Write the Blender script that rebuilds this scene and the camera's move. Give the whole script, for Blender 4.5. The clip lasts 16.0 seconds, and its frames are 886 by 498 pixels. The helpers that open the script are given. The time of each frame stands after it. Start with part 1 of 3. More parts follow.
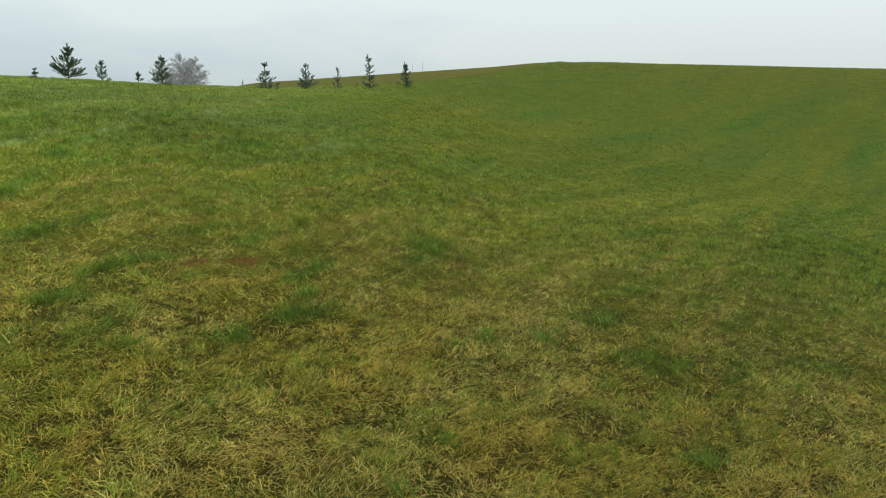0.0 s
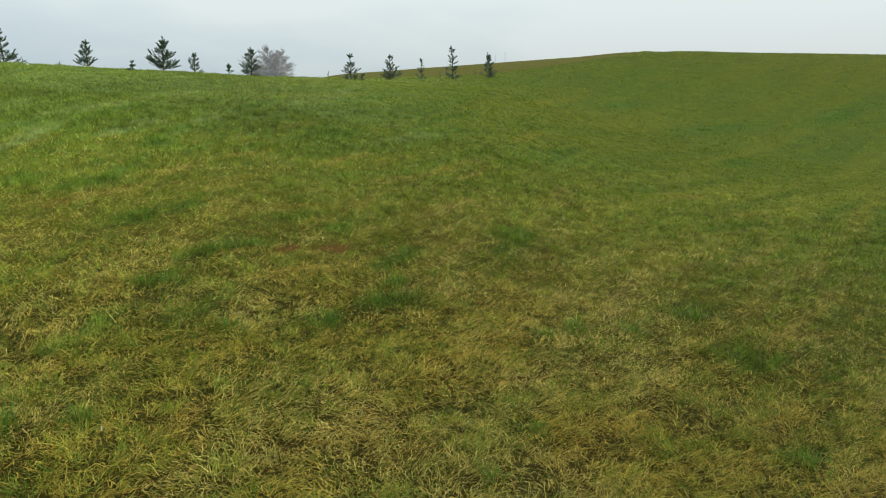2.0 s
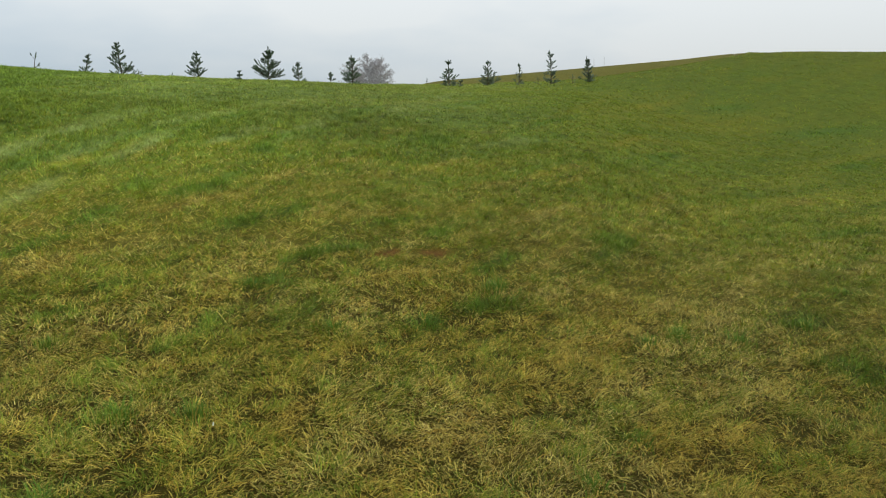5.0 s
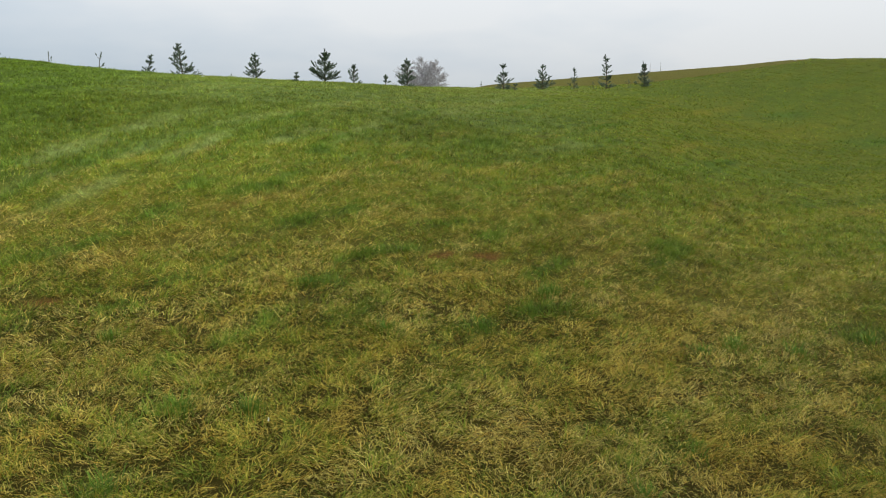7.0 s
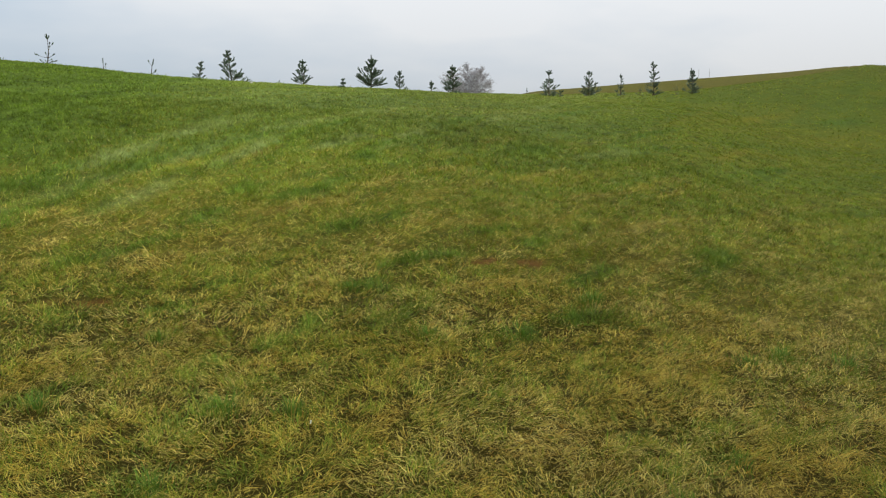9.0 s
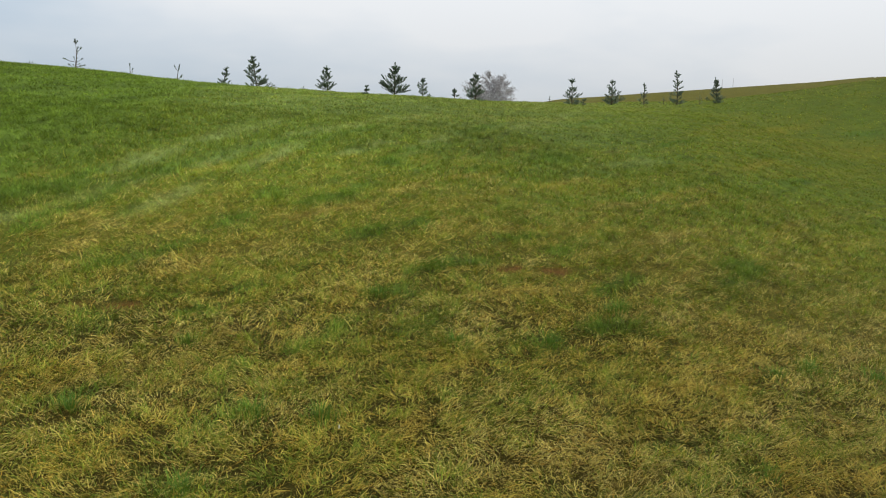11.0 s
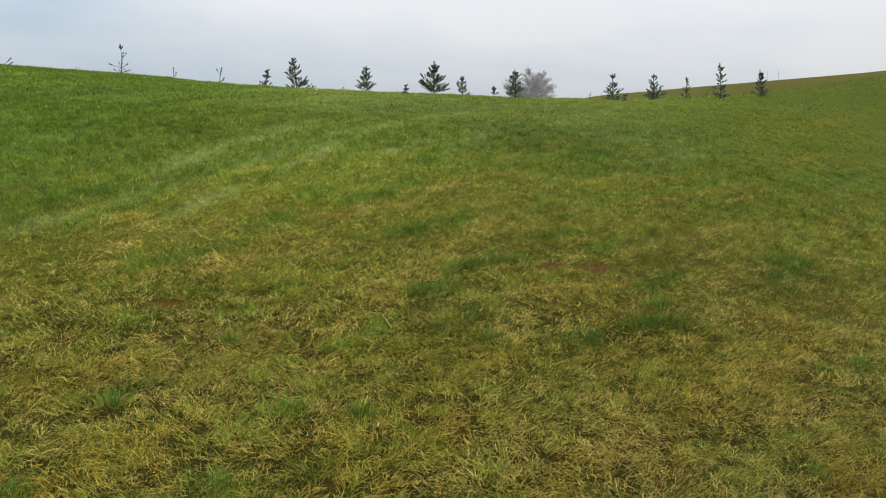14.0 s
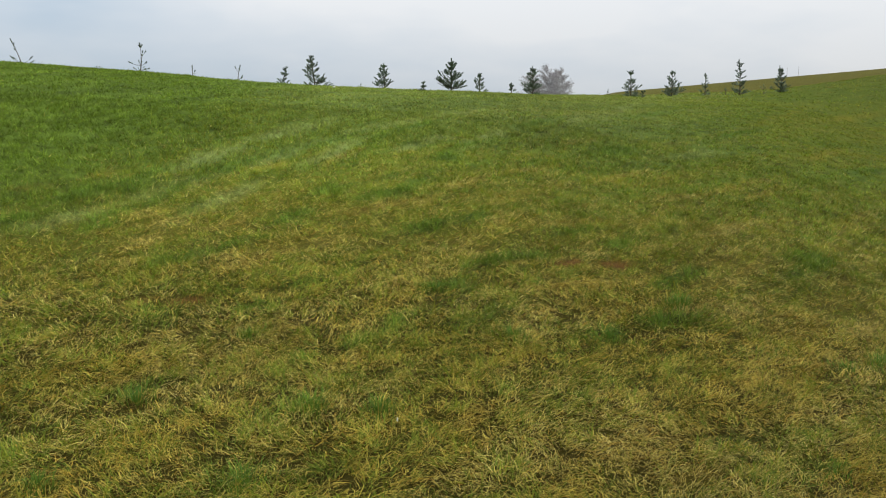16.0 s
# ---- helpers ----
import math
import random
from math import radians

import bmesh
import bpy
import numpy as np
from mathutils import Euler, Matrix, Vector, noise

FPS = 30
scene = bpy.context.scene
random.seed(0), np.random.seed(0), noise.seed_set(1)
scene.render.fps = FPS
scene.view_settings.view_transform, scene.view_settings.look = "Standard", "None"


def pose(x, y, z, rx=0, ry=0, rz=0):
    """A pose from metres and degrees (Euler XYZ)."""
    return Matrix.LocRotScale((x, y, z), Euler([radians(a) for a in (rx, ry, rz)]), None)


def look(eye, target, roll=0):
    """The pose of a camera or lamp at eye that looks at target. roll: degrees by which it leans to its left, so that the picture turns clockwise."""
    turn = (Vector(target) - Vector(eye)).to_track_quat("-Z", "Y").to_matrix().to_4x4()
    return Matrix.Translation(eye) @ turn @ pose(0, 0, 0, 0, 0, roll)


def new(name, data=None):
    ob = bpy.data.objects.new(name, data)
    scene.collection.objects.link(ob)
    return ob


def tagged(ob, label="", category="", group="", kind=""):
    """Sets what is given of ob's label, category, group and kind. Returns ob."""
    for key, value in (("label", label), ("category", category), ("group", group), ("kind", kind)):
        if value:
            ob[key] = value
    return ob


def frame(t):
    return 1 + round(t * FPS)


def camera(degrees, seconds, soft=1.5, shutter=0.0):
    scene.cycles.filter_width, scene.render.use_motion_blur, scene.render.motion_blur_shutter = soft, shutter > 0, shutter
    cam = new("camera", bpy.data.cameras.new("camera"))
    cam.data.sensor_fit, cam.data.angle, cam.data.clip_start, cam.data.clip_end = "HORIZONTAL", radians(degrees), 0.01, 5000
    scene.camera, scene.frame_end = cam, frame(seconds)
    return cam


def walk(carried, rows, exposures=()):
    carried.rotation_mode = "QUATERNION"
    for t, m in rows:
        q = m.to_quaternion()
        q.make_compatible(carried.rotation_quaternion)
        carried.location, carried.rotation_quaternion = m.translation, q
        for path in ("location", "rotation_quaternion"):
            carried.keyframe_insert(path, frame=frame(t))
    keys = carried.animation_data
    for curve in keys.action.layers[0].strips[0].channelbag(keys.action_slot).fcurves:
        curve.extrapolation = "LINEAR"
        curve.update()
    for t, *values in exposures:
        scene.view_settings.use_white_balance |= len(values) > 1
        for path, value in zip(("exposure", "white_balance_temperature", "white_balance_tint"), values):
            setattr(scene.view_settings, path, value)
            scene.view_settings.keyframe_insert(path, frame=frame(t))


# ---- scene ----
# ---------------------------------------------------------------- camera
cam = camera(54.49, 16.0, soft=1.1)
ROWS = [
    (0.0, 0.0930, 0.0163, 1.5159, 82.111, 0.457, -17.043),
    (0.5, 0.0722, 0.0166, 1.5125, 82.211, 0.495, -15.517),
    (1.0, 0.0566, 0.0294, 1.5038, 81.843, 0.319, -14.480),
    (1.5, 0.0483, 0.0247, 1.5020, 81.625, 0.480, -13.190),
    (2.0, 0.0414, 0.0184, 1.5043, 81.568, 0.435, -11.697),
    (2.5, 0.0306, 0.0171, 1.5056, 81.684, 0.425, -9.517),
    (3.0, 0.0269, 0.0173, 1.5038, 81.748, 0.395, -8.288),
    (3.5, 0.0253, 0.0170, 1.5049, 81.920, 0.527, -7.255),
    (4.0, 0.0245, 0.0154, 1.5011, 82.023, 0.812, -6.567),
    (6.5, 0.0033, 0.0114, 1.4995, 82.030, 0.342, -2.863),
    (7.0, -0.0016, 0.0069, 1.5002, 82.262, 0.168, -1.836),
    (7.5, 0.0005, 0.0023, 1.5003, 82.484, 0.163, -0.819),
    (8.0, 0.0000, -0.0000, 1.5002, 82.500, -0.000, -0.000),
    (8.5, 0.0012, -0.0043, 1.4992, 82.601, -0.098, 0.641),
    (9.0, 0.0037, -0.0045, 1.5015, 82.679, -0.057, 1.145),
    (11.5, -0.0387, -0.0190, 1.5025, 83.319, -0.748, 3.202),
    (12.0, -0.0339, -0.0149, 1.4996, 83.472, -0.568, 4.159),
    (12.5, -0.0201, -0.0094, 1.4988, 83.491, -0.272, 4.645),
    (13.0, -0.0159, -0.0100, 1.4957, 83.340, 0.024, 4.951),
    (13.5, -0.0151, -0.0093, 1.4962, 83.196, 0.222, 5.164),
    (14.0, -0.0196, -0.0024, 1.4929, 83.046, 0.274, 5.203),
    (14.5, -0.0249, 0.0070, 1.4940, 82.747, 0.219, 5.227),
    (15.0, -0.0228, 0.0028, 1.4940, 82.726, 0.300, 5.442),
    (15.5, -0.0264, -0.0047, 1.4904, 82.814, 0.221, 5.765),
    (16.0, -0.0267, -0.0105, 1.4905, 82.865, 0.377, 6.327),
]
walk(cam, [(t, pose(x, y, z, rx, ry, rz)) for t, x, y, z, rx, ry, rz in ROWS],
     exposures=[(0.0, 0.0, 6370, 1.0), (2.0, 0.0, 6390, 2.2), (4.0, 0.0, 6440, 5.6), (6.5, 0.0, 6490, 9.3), (9.0, 0.0, 6510, 10.6), (16.0, 0.0, 6510, 10.6)])

# ---------------------------------------------------------------- sky and light
SUN_AZ, SUN_EL = 95.0, 42.0
world = bpy.data.worlds.new("overcast_sky")
scene.world = world
world.use_nodes = True
wn, wl = world.node_tree.nodes, world.node_tree.links
wn.clear()
out = wn.new("ShaderNodeOutputWorld")
back = wn.new("ShaderNodeBackground")
sky = wn.new("ShaderNodeTexSky")
sky.sky_type = "NISHITA"
sky.sun_disc = False
sky.sun_elevation, sky.sun_rotation = radians(SUN_EL), radians(SUN_AZ)
sky.dust_density = 3.0
sky_level = wn.new("ShaderNodeVectorMath")
sky_level.operation = "SCALE"
sky_level.inputs["Scale"].default_value = 0.10
coords = wn.new("ShaderNodeTexCoord")
stretch = wn.new("ShaderNodeMapping")
stretch.inputs["Scale"].default_value = (1.0, 1.0, 3.2)
clouds = wn.new("ShaderNodeTexNoise")
clouds.inputs["Scale"].default_value = 1.7
clouds.inputs["Detail"].default_value = 5.0
clouds.inputs["Roughness"].default_value = 0.5
ramp = wn.new("ShaderNodeValToRGB")
ramp.color_ramp.elements[0].position, ramp.color_ramp.elements[0].color = 0.30, (0.475, 0.59, 0.705, 1)
ramp.color_ramp.elements[1].position, ramp.color_ramp.elements[1].color = 0.60, (0.82, 0.845, 0.865, 1)
deck = wn.new("ShaderNodeMix")
deck.data_type = "RGBA"
deck.inputs["Factor"].default_value = 0.90
wl.new(coords.outputs["Generated"], stretch.inputs["Vector"])
wl.new(stretch.outputs["Vector"], clouds.inputs["Vector"])
# thin cloud is whiter towards the sun
toward = wn.new("ShaderNodeVectorMath")
toward.operation = "DOT_PRODUCT"
toward.inputs[1].default_value = (math.sin(radians(SUN_AZ)), math.cos(radians(SUN_AZ)), 0.0)
veil = wn.new("ShaderNodeMath")
veil.operation = "MULTIPLY_ADD"
veil.inputs[1].default_value, veil.inputs[2].default_value = 0.20, -0.01
both = wn.new("ShaderNodeMath")
both.operation = "ADD"
wl.new(coords.outputs["Generated"], toward.inputs[0])
wl.new(toward.outputs["Value"], veil.inputs[0])
wl.new(veil.outputs["Value"], both.inputs[0])
wl.new(clouds.outputs["Fac"], both.inputs[1])
wl.new(both.outputs["Value"], ramp.inputs["Fac"])
wl.new(sky.outputs["Color"], sky_level.inputs[0])
wl.new(sky_level.outputs["Vector"], deck.inputs["A"])
# an overcast sky is brighter overhead than along the horizon
rise = wn.new("ShaderNodeSeparateXYZ")
zenith = wn.new("ShaderNodeMath")
zenith.operation, zenith.use_clamp = "MULTIPLY_ADD", False
zenith.inputs[1].default_value, zenith.inputs[2].default_value = 1.85, 0.80
overhead = wn.new("ShaderNodeMath")
overhead.operation = "MAXIMUM"
overhead.inputs[1].default_value = 0.6
dome = wn.new("ShaderNodeVectorMath")
dome.operation = "SCALE"
wl.new(coords.outputs["Generated"], rise.inputs["Vector"])
wl.new(rise.outputs["Z"], zenith.inputs[0])
wl.new(zenith.outputs["Value"], overhead.inputs[0])
wl.new(ramp.outputs["Color"], dome.inputs[0])
wl.new(overhead.outputs["Value"], dome.inputs["Scale"])
wl.new(dome.outputs["Vector"], deck.inputs["B"])
wl.new(deck.outputs["Result"], back.inputs["Color"])
wl.new(back.outputs["Background"], out.inputs["Surface"])
back.inputs["Strength"].default_value = 1.0

sun_data = bpy.data.lights.new("sun", "SUN")
sun_data.energy, sun_data.angle, sun_data.color = 1.5, radians(25), (1.0, 0.96, 0.9)
sun = new("sun", sun_data)
sun_way = Vector((math.sin(radians(SUN_AZ)) * math.cos(radians(SUN_EL)), math.cos(radians(SUN_AZ)) * math.cos(radians(SUN_EL)), math.sin(radians(SUN_EL))))
sun.matrix_world = look(sun_way * 80, (0, 0, 0))


# ---------------------------------------------------------------- materials
def material(name):
    m = bpy.data.materials.new(name)
    m.use_nodes = True
    m.node_tree.nodes.clear()
    return m, m.node_tree.nodes, m.node_tree.links


def noise_node(n, l, scale, detail=4.0, rough=0.55, space="Object"):
    c = n.new("ShaderNodeTexCoord")
    t = n.new("ShaderNodeTexNoise")
    t.inputs["Scale"].default_value, t.inputs["Detail"].default_value, t.inputs["Roughness"].default_value = scale, detail, rough
    l.new(c.outputs[space], t.inputs["Vector"])
    return t


def tinted(n, l, colour_socket, noise_out, low, high):
    """colour scaled between low and high by a noise"""
    r = n.new("ShaderNodeMapRange")
    r.inputs["From Min"].default_value, r.inputs["From Max"].default_value = 0.3, 0.7
    r.inputs["To Min"].default_value, r.inputs["To Max"].default_value = low, high
    s = n.new("ShaderNodeVectorMath")
    s.operation = "SCALE"
    l.new(noise_out, r.inputs["Value"])
    l.new(colour_socket, s.inputs[0])
    l.new(r.outputs["Result"], s.inputs["Scale"])
    return s.outputs["Vector"]


def blade_material(name, through_light=0.3, gloss=0.6):
    m, n, l = material(name)
    a = n.new("ShaderNodeAttribute")
    a.attribute_name = "tint"
    colour = tinted(n, l, a.outputs["Color"], noise_node(n, l, 60.0).outputs["Fac"], 0.85, 1.15)
    p = n.new("ShaderNodeBsdfPrincipled")
    p.inputs["Roughness"].default_value = gloss
    p.inputs["Specular IOR Level"].default_value = 0.08
    tr = n.new("ShaderNodeBsdfTranslucent")
    mix = n.new("ShaderNodeMixShader")
    mix.inputs["Fac"].default_value = through_light
    o = n.new("ShaderNodeOutputMaterial")
    l.new(colour, p.inputs["Base Color"])
    l.new(colour, tr.inputs["Color"])
    l.new(p.outputs["BSDF"], mix.inputs[1])
    l.new(tr.outputs["BSDF"], mix.inputs[2])
    l.new(mix.outputs["Shader"], o.inputs["Surface"])
    return m


def ground_material():
    m, n, l = material("meadow_turf")
    a = n.new("ShaderNodeAttribute")
    a.attribute_name = "tint"
    fine = noise_node(n, l, 38.0, 6.0, 0.7)
    mid = noise_node(n, l, 5.0, 5.0, 0.65)
    big = noise_node(n, l, 0.7, 4.0, 0.6)
    colour = tinted(n, l, a.outputs["Color"], fine.outputs["Fac"], 0.6, 1.35)
    colour = tinted(n, l, colour, mid.outputs["Fac"], 0.82, 1.18)
    colour = tinted(n, l, colour, big.outputs["Fac"], 0.92, 1.08)
    p = n.new("ShaderNodeBsdfPrincipled")
    p.inputs["Roughness"].default_value = 0.95
    p.inputs["Specular IOR Level"].default_value = 0.03
    b = n.new("ShaderNodeBump")
    b.inputs["Strength"].default_value, b.inputs["Distance"].default_value = 0.7, 0.03
    o = n.new("ShaderNodeOutputMaterial")
    l.new(fine.outputs["Fac"], b.inputs["Height"])
    l.new(b.outputs["Normal"], p.inputs["Normal"])
    l.new(colour, p.inputs["Base Color"])
    l.new(p.outputs["BSDF"], o.inputs["Surface"])
    return m


def plain_material(name, colour, scale, low=0.75, high=1.25, rough=0.9, bump=0.4):
    m, n, l = material(name)
    c = n.new("ShaderNodeRGB")
    c.outputs[0].default_value = (*colour, 1)
    t = noise_node(n, l, scale)
    p = n.new("ShaderNodeBsdfPrincipled")
    p.inputs["Roughness"].default_value = rough
    p.inputs["Specular IOR Level"].default_value = 0.2
    b = n.new("ShaderNodeBump")
    b.inputs["Strength"].default_value, b.inputs["Distance"].default_value = bump, 0.01
    o = n.new("ShaderNodeOutputMaterial")
    l.new(t.outputs["Fac"], b.inputs["Height"])
    l.new(b.outputs["Normal"], p.inputs["Normal"])
    l.new(tinted(n, l, c.outputs[0], t.outputs["Fac"], low, high), p.inputs["Base Color"])
    l.new(p.outputs["BSDF"], o.inputs["Surface"])
    return m


TURF = ground_material()
BLADE = blade_material("grass_blade")
NEEDLE = plain_material("pine_needle", (0.145, 0.185, 0.130), 9.0, 0.6, 1.5, 0.6, 0.0)
PINE_BARK = plain_material("young_pine_bark", (0.09, 0.07, 0.05), 40.0)
BIRCH_BARK = plain_material("birch_bark", (0.42, 0.40, 0.38), 6.0, 0.5, 1.3)
BIRCH_TWIG = plain_material("birch_twig", (0.47, 0.45, 0.45), 2.0, 0.7, 1.3)
STAKE = plain_material("weathered_stake", (0.36, 0.35, 0.33), 12.0)
STONE = plain_material("pale_field_stone", (0.55, 0.53, 0.48), 30.0)
PETAL = plain_material("white_petal", (0.8, 0.8, 0.74), 80.0, 0.9, 1.1)

# ---------------------------------------------------------------- the lie of the land
# by bearing from the viewer's foot: steepness of the sight line at the crest, how far the crest is,
# steepness of the near ground, its bend, and the ridge behind
AZ = np.array([-180, -90, -60, -40, -28, -15, -5, 2, 4.5, 8, 14, 20, 25, 32, 44, 70, 100, 180.0])
CREST = np.array([0.0, 0.03, 0.075, 0.085, 0.0775, 0.0628, 0.0552, 0.0502, 0.0496, 0.0500, 0.0522, 0.0632, 0.0735, 0.0695, 0.058, 0.035, 0.0, 0.0])
REACH = np.array([40, 34, 30, 28, 27, 23.5, 22.5, 28, 31, 37, 43, 52, 60, 66, 72, 70, 55, 40.0])
NEAR = np.array([-0.06, 0.02, 0.07, 0.085, 0.095, 0.115, 0.13, 0.125, 0.12, 0.112, 0.105, 0.095, 0.085, 0.075, 0.05, 0.0, -0.05, -0.06])
BEND = np.array([0, 0.1, 0.3, 0.36, 0.33, 0.2, 0.1, 0.05, 0.02, 0, -0.08, -0.28, -0.4, -0.48, -0.5, -0.3, 0, 0.0])
FAR = np.array([0, 0, 0.0, 0.03, 0.03, 0.03, 0.034, 0.043, 0.0522, 0.0572, 0.0642, 0.0702, 0.0745, 0.05, 0.04, 0.02, 0, 0.0])
EYE = 1.5
MOW = [(81, -30), (74, -12), (60, 4), (47, 26)]          # heading of the mowing tracks, and the bearing at which they lie

LATTICE = np.random.RandomState(7).rand(256, 256)


def ripple(x, y, size, seed=0, turn=50.0, stretch=2.6):
    """smooth noise from 0 to 1, with lumps about size metres across, longer along the mowing"""
    c, d = math.cos(radians(turn)), math.sin(radians(turn))
    x, y = np.asarray(x) * c + np.asarray(y) * d, np.asarray(y) * c - np.asarray(x) * d
    u, v = x / (size * stretch) + seed * 17.31, y / size + seed * 9.77
    i, j = np.floor(u).astype(int), np.floor(v).astype(int)
    f, g = u - i, v - j
    f, g = f * f * (3 - 2 * f), g * g * (3 - 2 * g)
    i, j, k, m = i % 256, j % 256, (i + 1) % 256, (j + 1) % 256
    return (LATTICE[i, j] * (1 - f) + LATTICE[k, j] * f) * (1 - g) + (LATTICE[i, m] * (1 - f) + LATTICE[k, m] * f) * g


def grain(x, y, size, seed, stretch=1.2):
    """noise whose lumps are about size metres across, size varying from place to place"""
    step = np.clip(np.log2(np.broadcast_to(size, np.shape(x)) / 0.02), 0, 3.999)
    total = np.zeros(np.shape(x))
    for k in range(5):
        share = np.clip(1 - np.abs(step - k), 0, 1)
        total = total + share * (ripple(x, y, 0.02 * 2 ** k, seed + k, 50.0, stretch) - 0.5) / np.sqrt(share ** 2 + (1 - share) ** 2)
    return 0.5 + total


def by_bearing(az, table):
    """a smooth curve through the table's values"""
    n = np.clip(np.searchsorted(AZ, az, side="right") - 1, 0, len(AZ) - 2)
    m = np.gradient(table, AZ)
    d = AZ[n + 1] - AZ[n]
    u = (az - AZ[n]) / d
    return ((1 + 2 * u) * (1 - u) ** 2 * table[n] + u * (1 - u) ** 2 * d * m[n]
            + u * u * (3 - 2 * u) * table[n + 1] + u * u * (u - 1) * d * m[n + 1])


def height(x, y):
    x, y = np.asarray(x, float), np.asarray(y, float)
    r = np.hypot(x, y) + 1e-6
    az = np.degrees(np.arctan2(x, y))
    crest, reach, near, bend, far = (by_bearing(az, k) for k in (CREST, REACH, NEAR, BEND, FAR))
    crest = crest + 0.0022 * np.exp(-((az - 24.6) / 0.6) ** 2)
    u = np.minimum(r / reach, 1.0)
    top = crest + EYE / reach
    s = ((1 + 2 * u) * (1 - u) ** 2 * near + u * (1 - u) ** 2 * bend
         + u * u * (3 - 2 * u) * top + u * u * (u - 1) * (-EYE / reach))
    beyond = np.maximum(r - reach, 0.0)
    drop = crest - 0.03 * (1 - np.exp(-(beyond / 16) ** 2))
    ridge = np.exp(-((r - 125) / 38) ** 2)
    v = np.where(r < reach, s - EYE / r, np.where(far > drop, drop * (1 - ridge) + far * ridge, drop))
    v = v * np.where(r > 150, np.exp(-((r - 150) / 260.0) ** 2), 1.0)
    lumps = 0.018 * (ripple(x, y, 0.45, 1, 50.0, 1.0) - 0.5) + 0.06 * (ripple(x, y, 1.6, 2, 50.0, 1.0) - 0.5) * np.minimum(r / 8, 1)
    return EYE + v * r + lumps * np.where(r < 60, 1.0, 0.0)


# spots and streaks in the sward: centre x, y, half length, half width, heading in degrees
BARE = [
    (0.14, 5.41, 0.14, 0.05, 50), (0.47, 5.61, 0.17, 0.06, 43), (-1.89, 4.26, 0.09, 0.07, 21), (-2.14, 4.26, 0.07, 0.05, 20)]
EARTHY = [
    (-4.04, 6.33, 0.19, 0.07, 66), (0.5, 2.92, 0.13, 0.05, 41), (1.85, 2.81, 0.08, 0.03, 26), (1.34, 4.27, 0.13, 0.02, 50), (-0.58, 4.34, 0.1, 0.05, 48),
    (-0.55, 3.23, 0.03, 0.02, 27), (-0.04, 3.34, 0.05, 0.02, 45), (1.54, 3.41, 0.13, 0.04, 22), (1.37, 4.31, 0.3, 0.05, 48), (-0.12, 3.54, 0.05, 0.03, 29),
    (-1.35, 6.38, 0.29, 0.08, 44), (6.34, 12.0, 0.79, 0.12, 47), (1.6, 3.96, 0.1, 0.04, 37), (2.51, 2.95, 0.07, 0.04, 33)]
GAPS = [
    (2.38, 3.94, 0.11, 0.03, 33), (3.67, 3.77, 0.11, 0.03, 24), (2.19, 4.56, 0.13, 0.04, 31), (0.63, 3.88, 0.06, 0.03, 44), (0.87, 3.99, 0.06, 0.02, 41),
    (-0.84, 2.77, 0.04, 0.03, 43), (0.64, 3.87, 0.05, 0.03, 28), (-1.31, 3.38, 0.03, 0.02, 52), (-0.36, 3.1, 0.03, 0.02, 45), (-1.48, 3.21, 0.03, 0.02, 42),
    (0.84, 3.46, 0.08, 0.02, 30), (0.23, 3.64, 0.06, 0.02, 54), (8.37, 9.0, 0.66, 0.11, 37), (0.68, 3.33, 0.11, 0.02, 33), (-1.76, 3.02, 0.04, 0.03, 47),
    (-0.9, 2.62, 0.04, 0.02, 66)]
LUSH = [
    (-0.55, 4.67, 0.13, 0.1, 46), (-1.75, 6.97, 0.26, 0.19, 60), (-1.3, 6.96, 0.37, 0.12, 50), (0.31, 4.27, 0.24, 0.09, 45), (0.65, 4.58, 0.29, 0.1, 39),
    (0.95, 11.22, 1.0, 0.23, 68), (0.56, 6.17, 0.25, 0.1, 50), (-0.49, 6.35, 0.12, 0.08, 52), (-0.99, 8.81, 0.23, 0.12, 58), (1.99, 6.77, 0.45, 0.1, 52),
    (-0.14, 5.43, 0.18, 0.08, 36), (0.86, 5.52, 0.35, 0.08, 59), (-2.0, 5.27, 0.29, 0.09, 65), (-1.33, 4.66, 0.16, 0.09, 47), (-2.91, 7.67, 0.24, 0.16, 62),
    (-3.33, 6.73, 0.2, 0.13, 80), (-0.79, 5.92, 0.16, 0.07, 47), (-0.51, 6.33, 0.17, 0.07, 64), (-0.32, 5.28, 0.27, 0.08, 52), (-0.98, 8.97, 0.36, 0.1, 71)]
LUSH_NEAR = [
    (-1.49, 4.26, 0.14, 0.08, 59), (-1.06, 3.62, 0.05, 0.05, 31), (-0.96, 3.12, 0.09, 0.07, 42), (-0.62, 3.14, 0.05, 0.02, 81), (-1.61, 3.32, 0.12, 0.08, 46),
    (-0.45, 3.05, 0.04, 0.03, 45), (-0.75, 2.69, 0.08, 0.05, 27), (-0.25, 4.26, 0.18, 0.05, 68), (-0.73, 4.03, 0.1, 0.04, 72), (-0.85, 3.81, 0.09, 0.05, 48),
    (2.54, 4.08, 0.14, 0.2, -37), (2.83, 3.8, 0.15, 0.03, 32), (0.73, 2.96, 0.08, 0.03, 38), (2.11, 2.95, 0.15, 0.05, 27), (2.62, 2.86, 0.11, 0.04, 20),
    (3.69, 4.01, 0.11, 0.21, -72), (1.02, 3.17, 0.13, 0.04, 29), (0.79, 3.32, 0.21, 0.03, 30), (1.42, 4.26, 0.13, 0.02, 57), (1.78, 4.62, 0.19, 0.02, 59)]
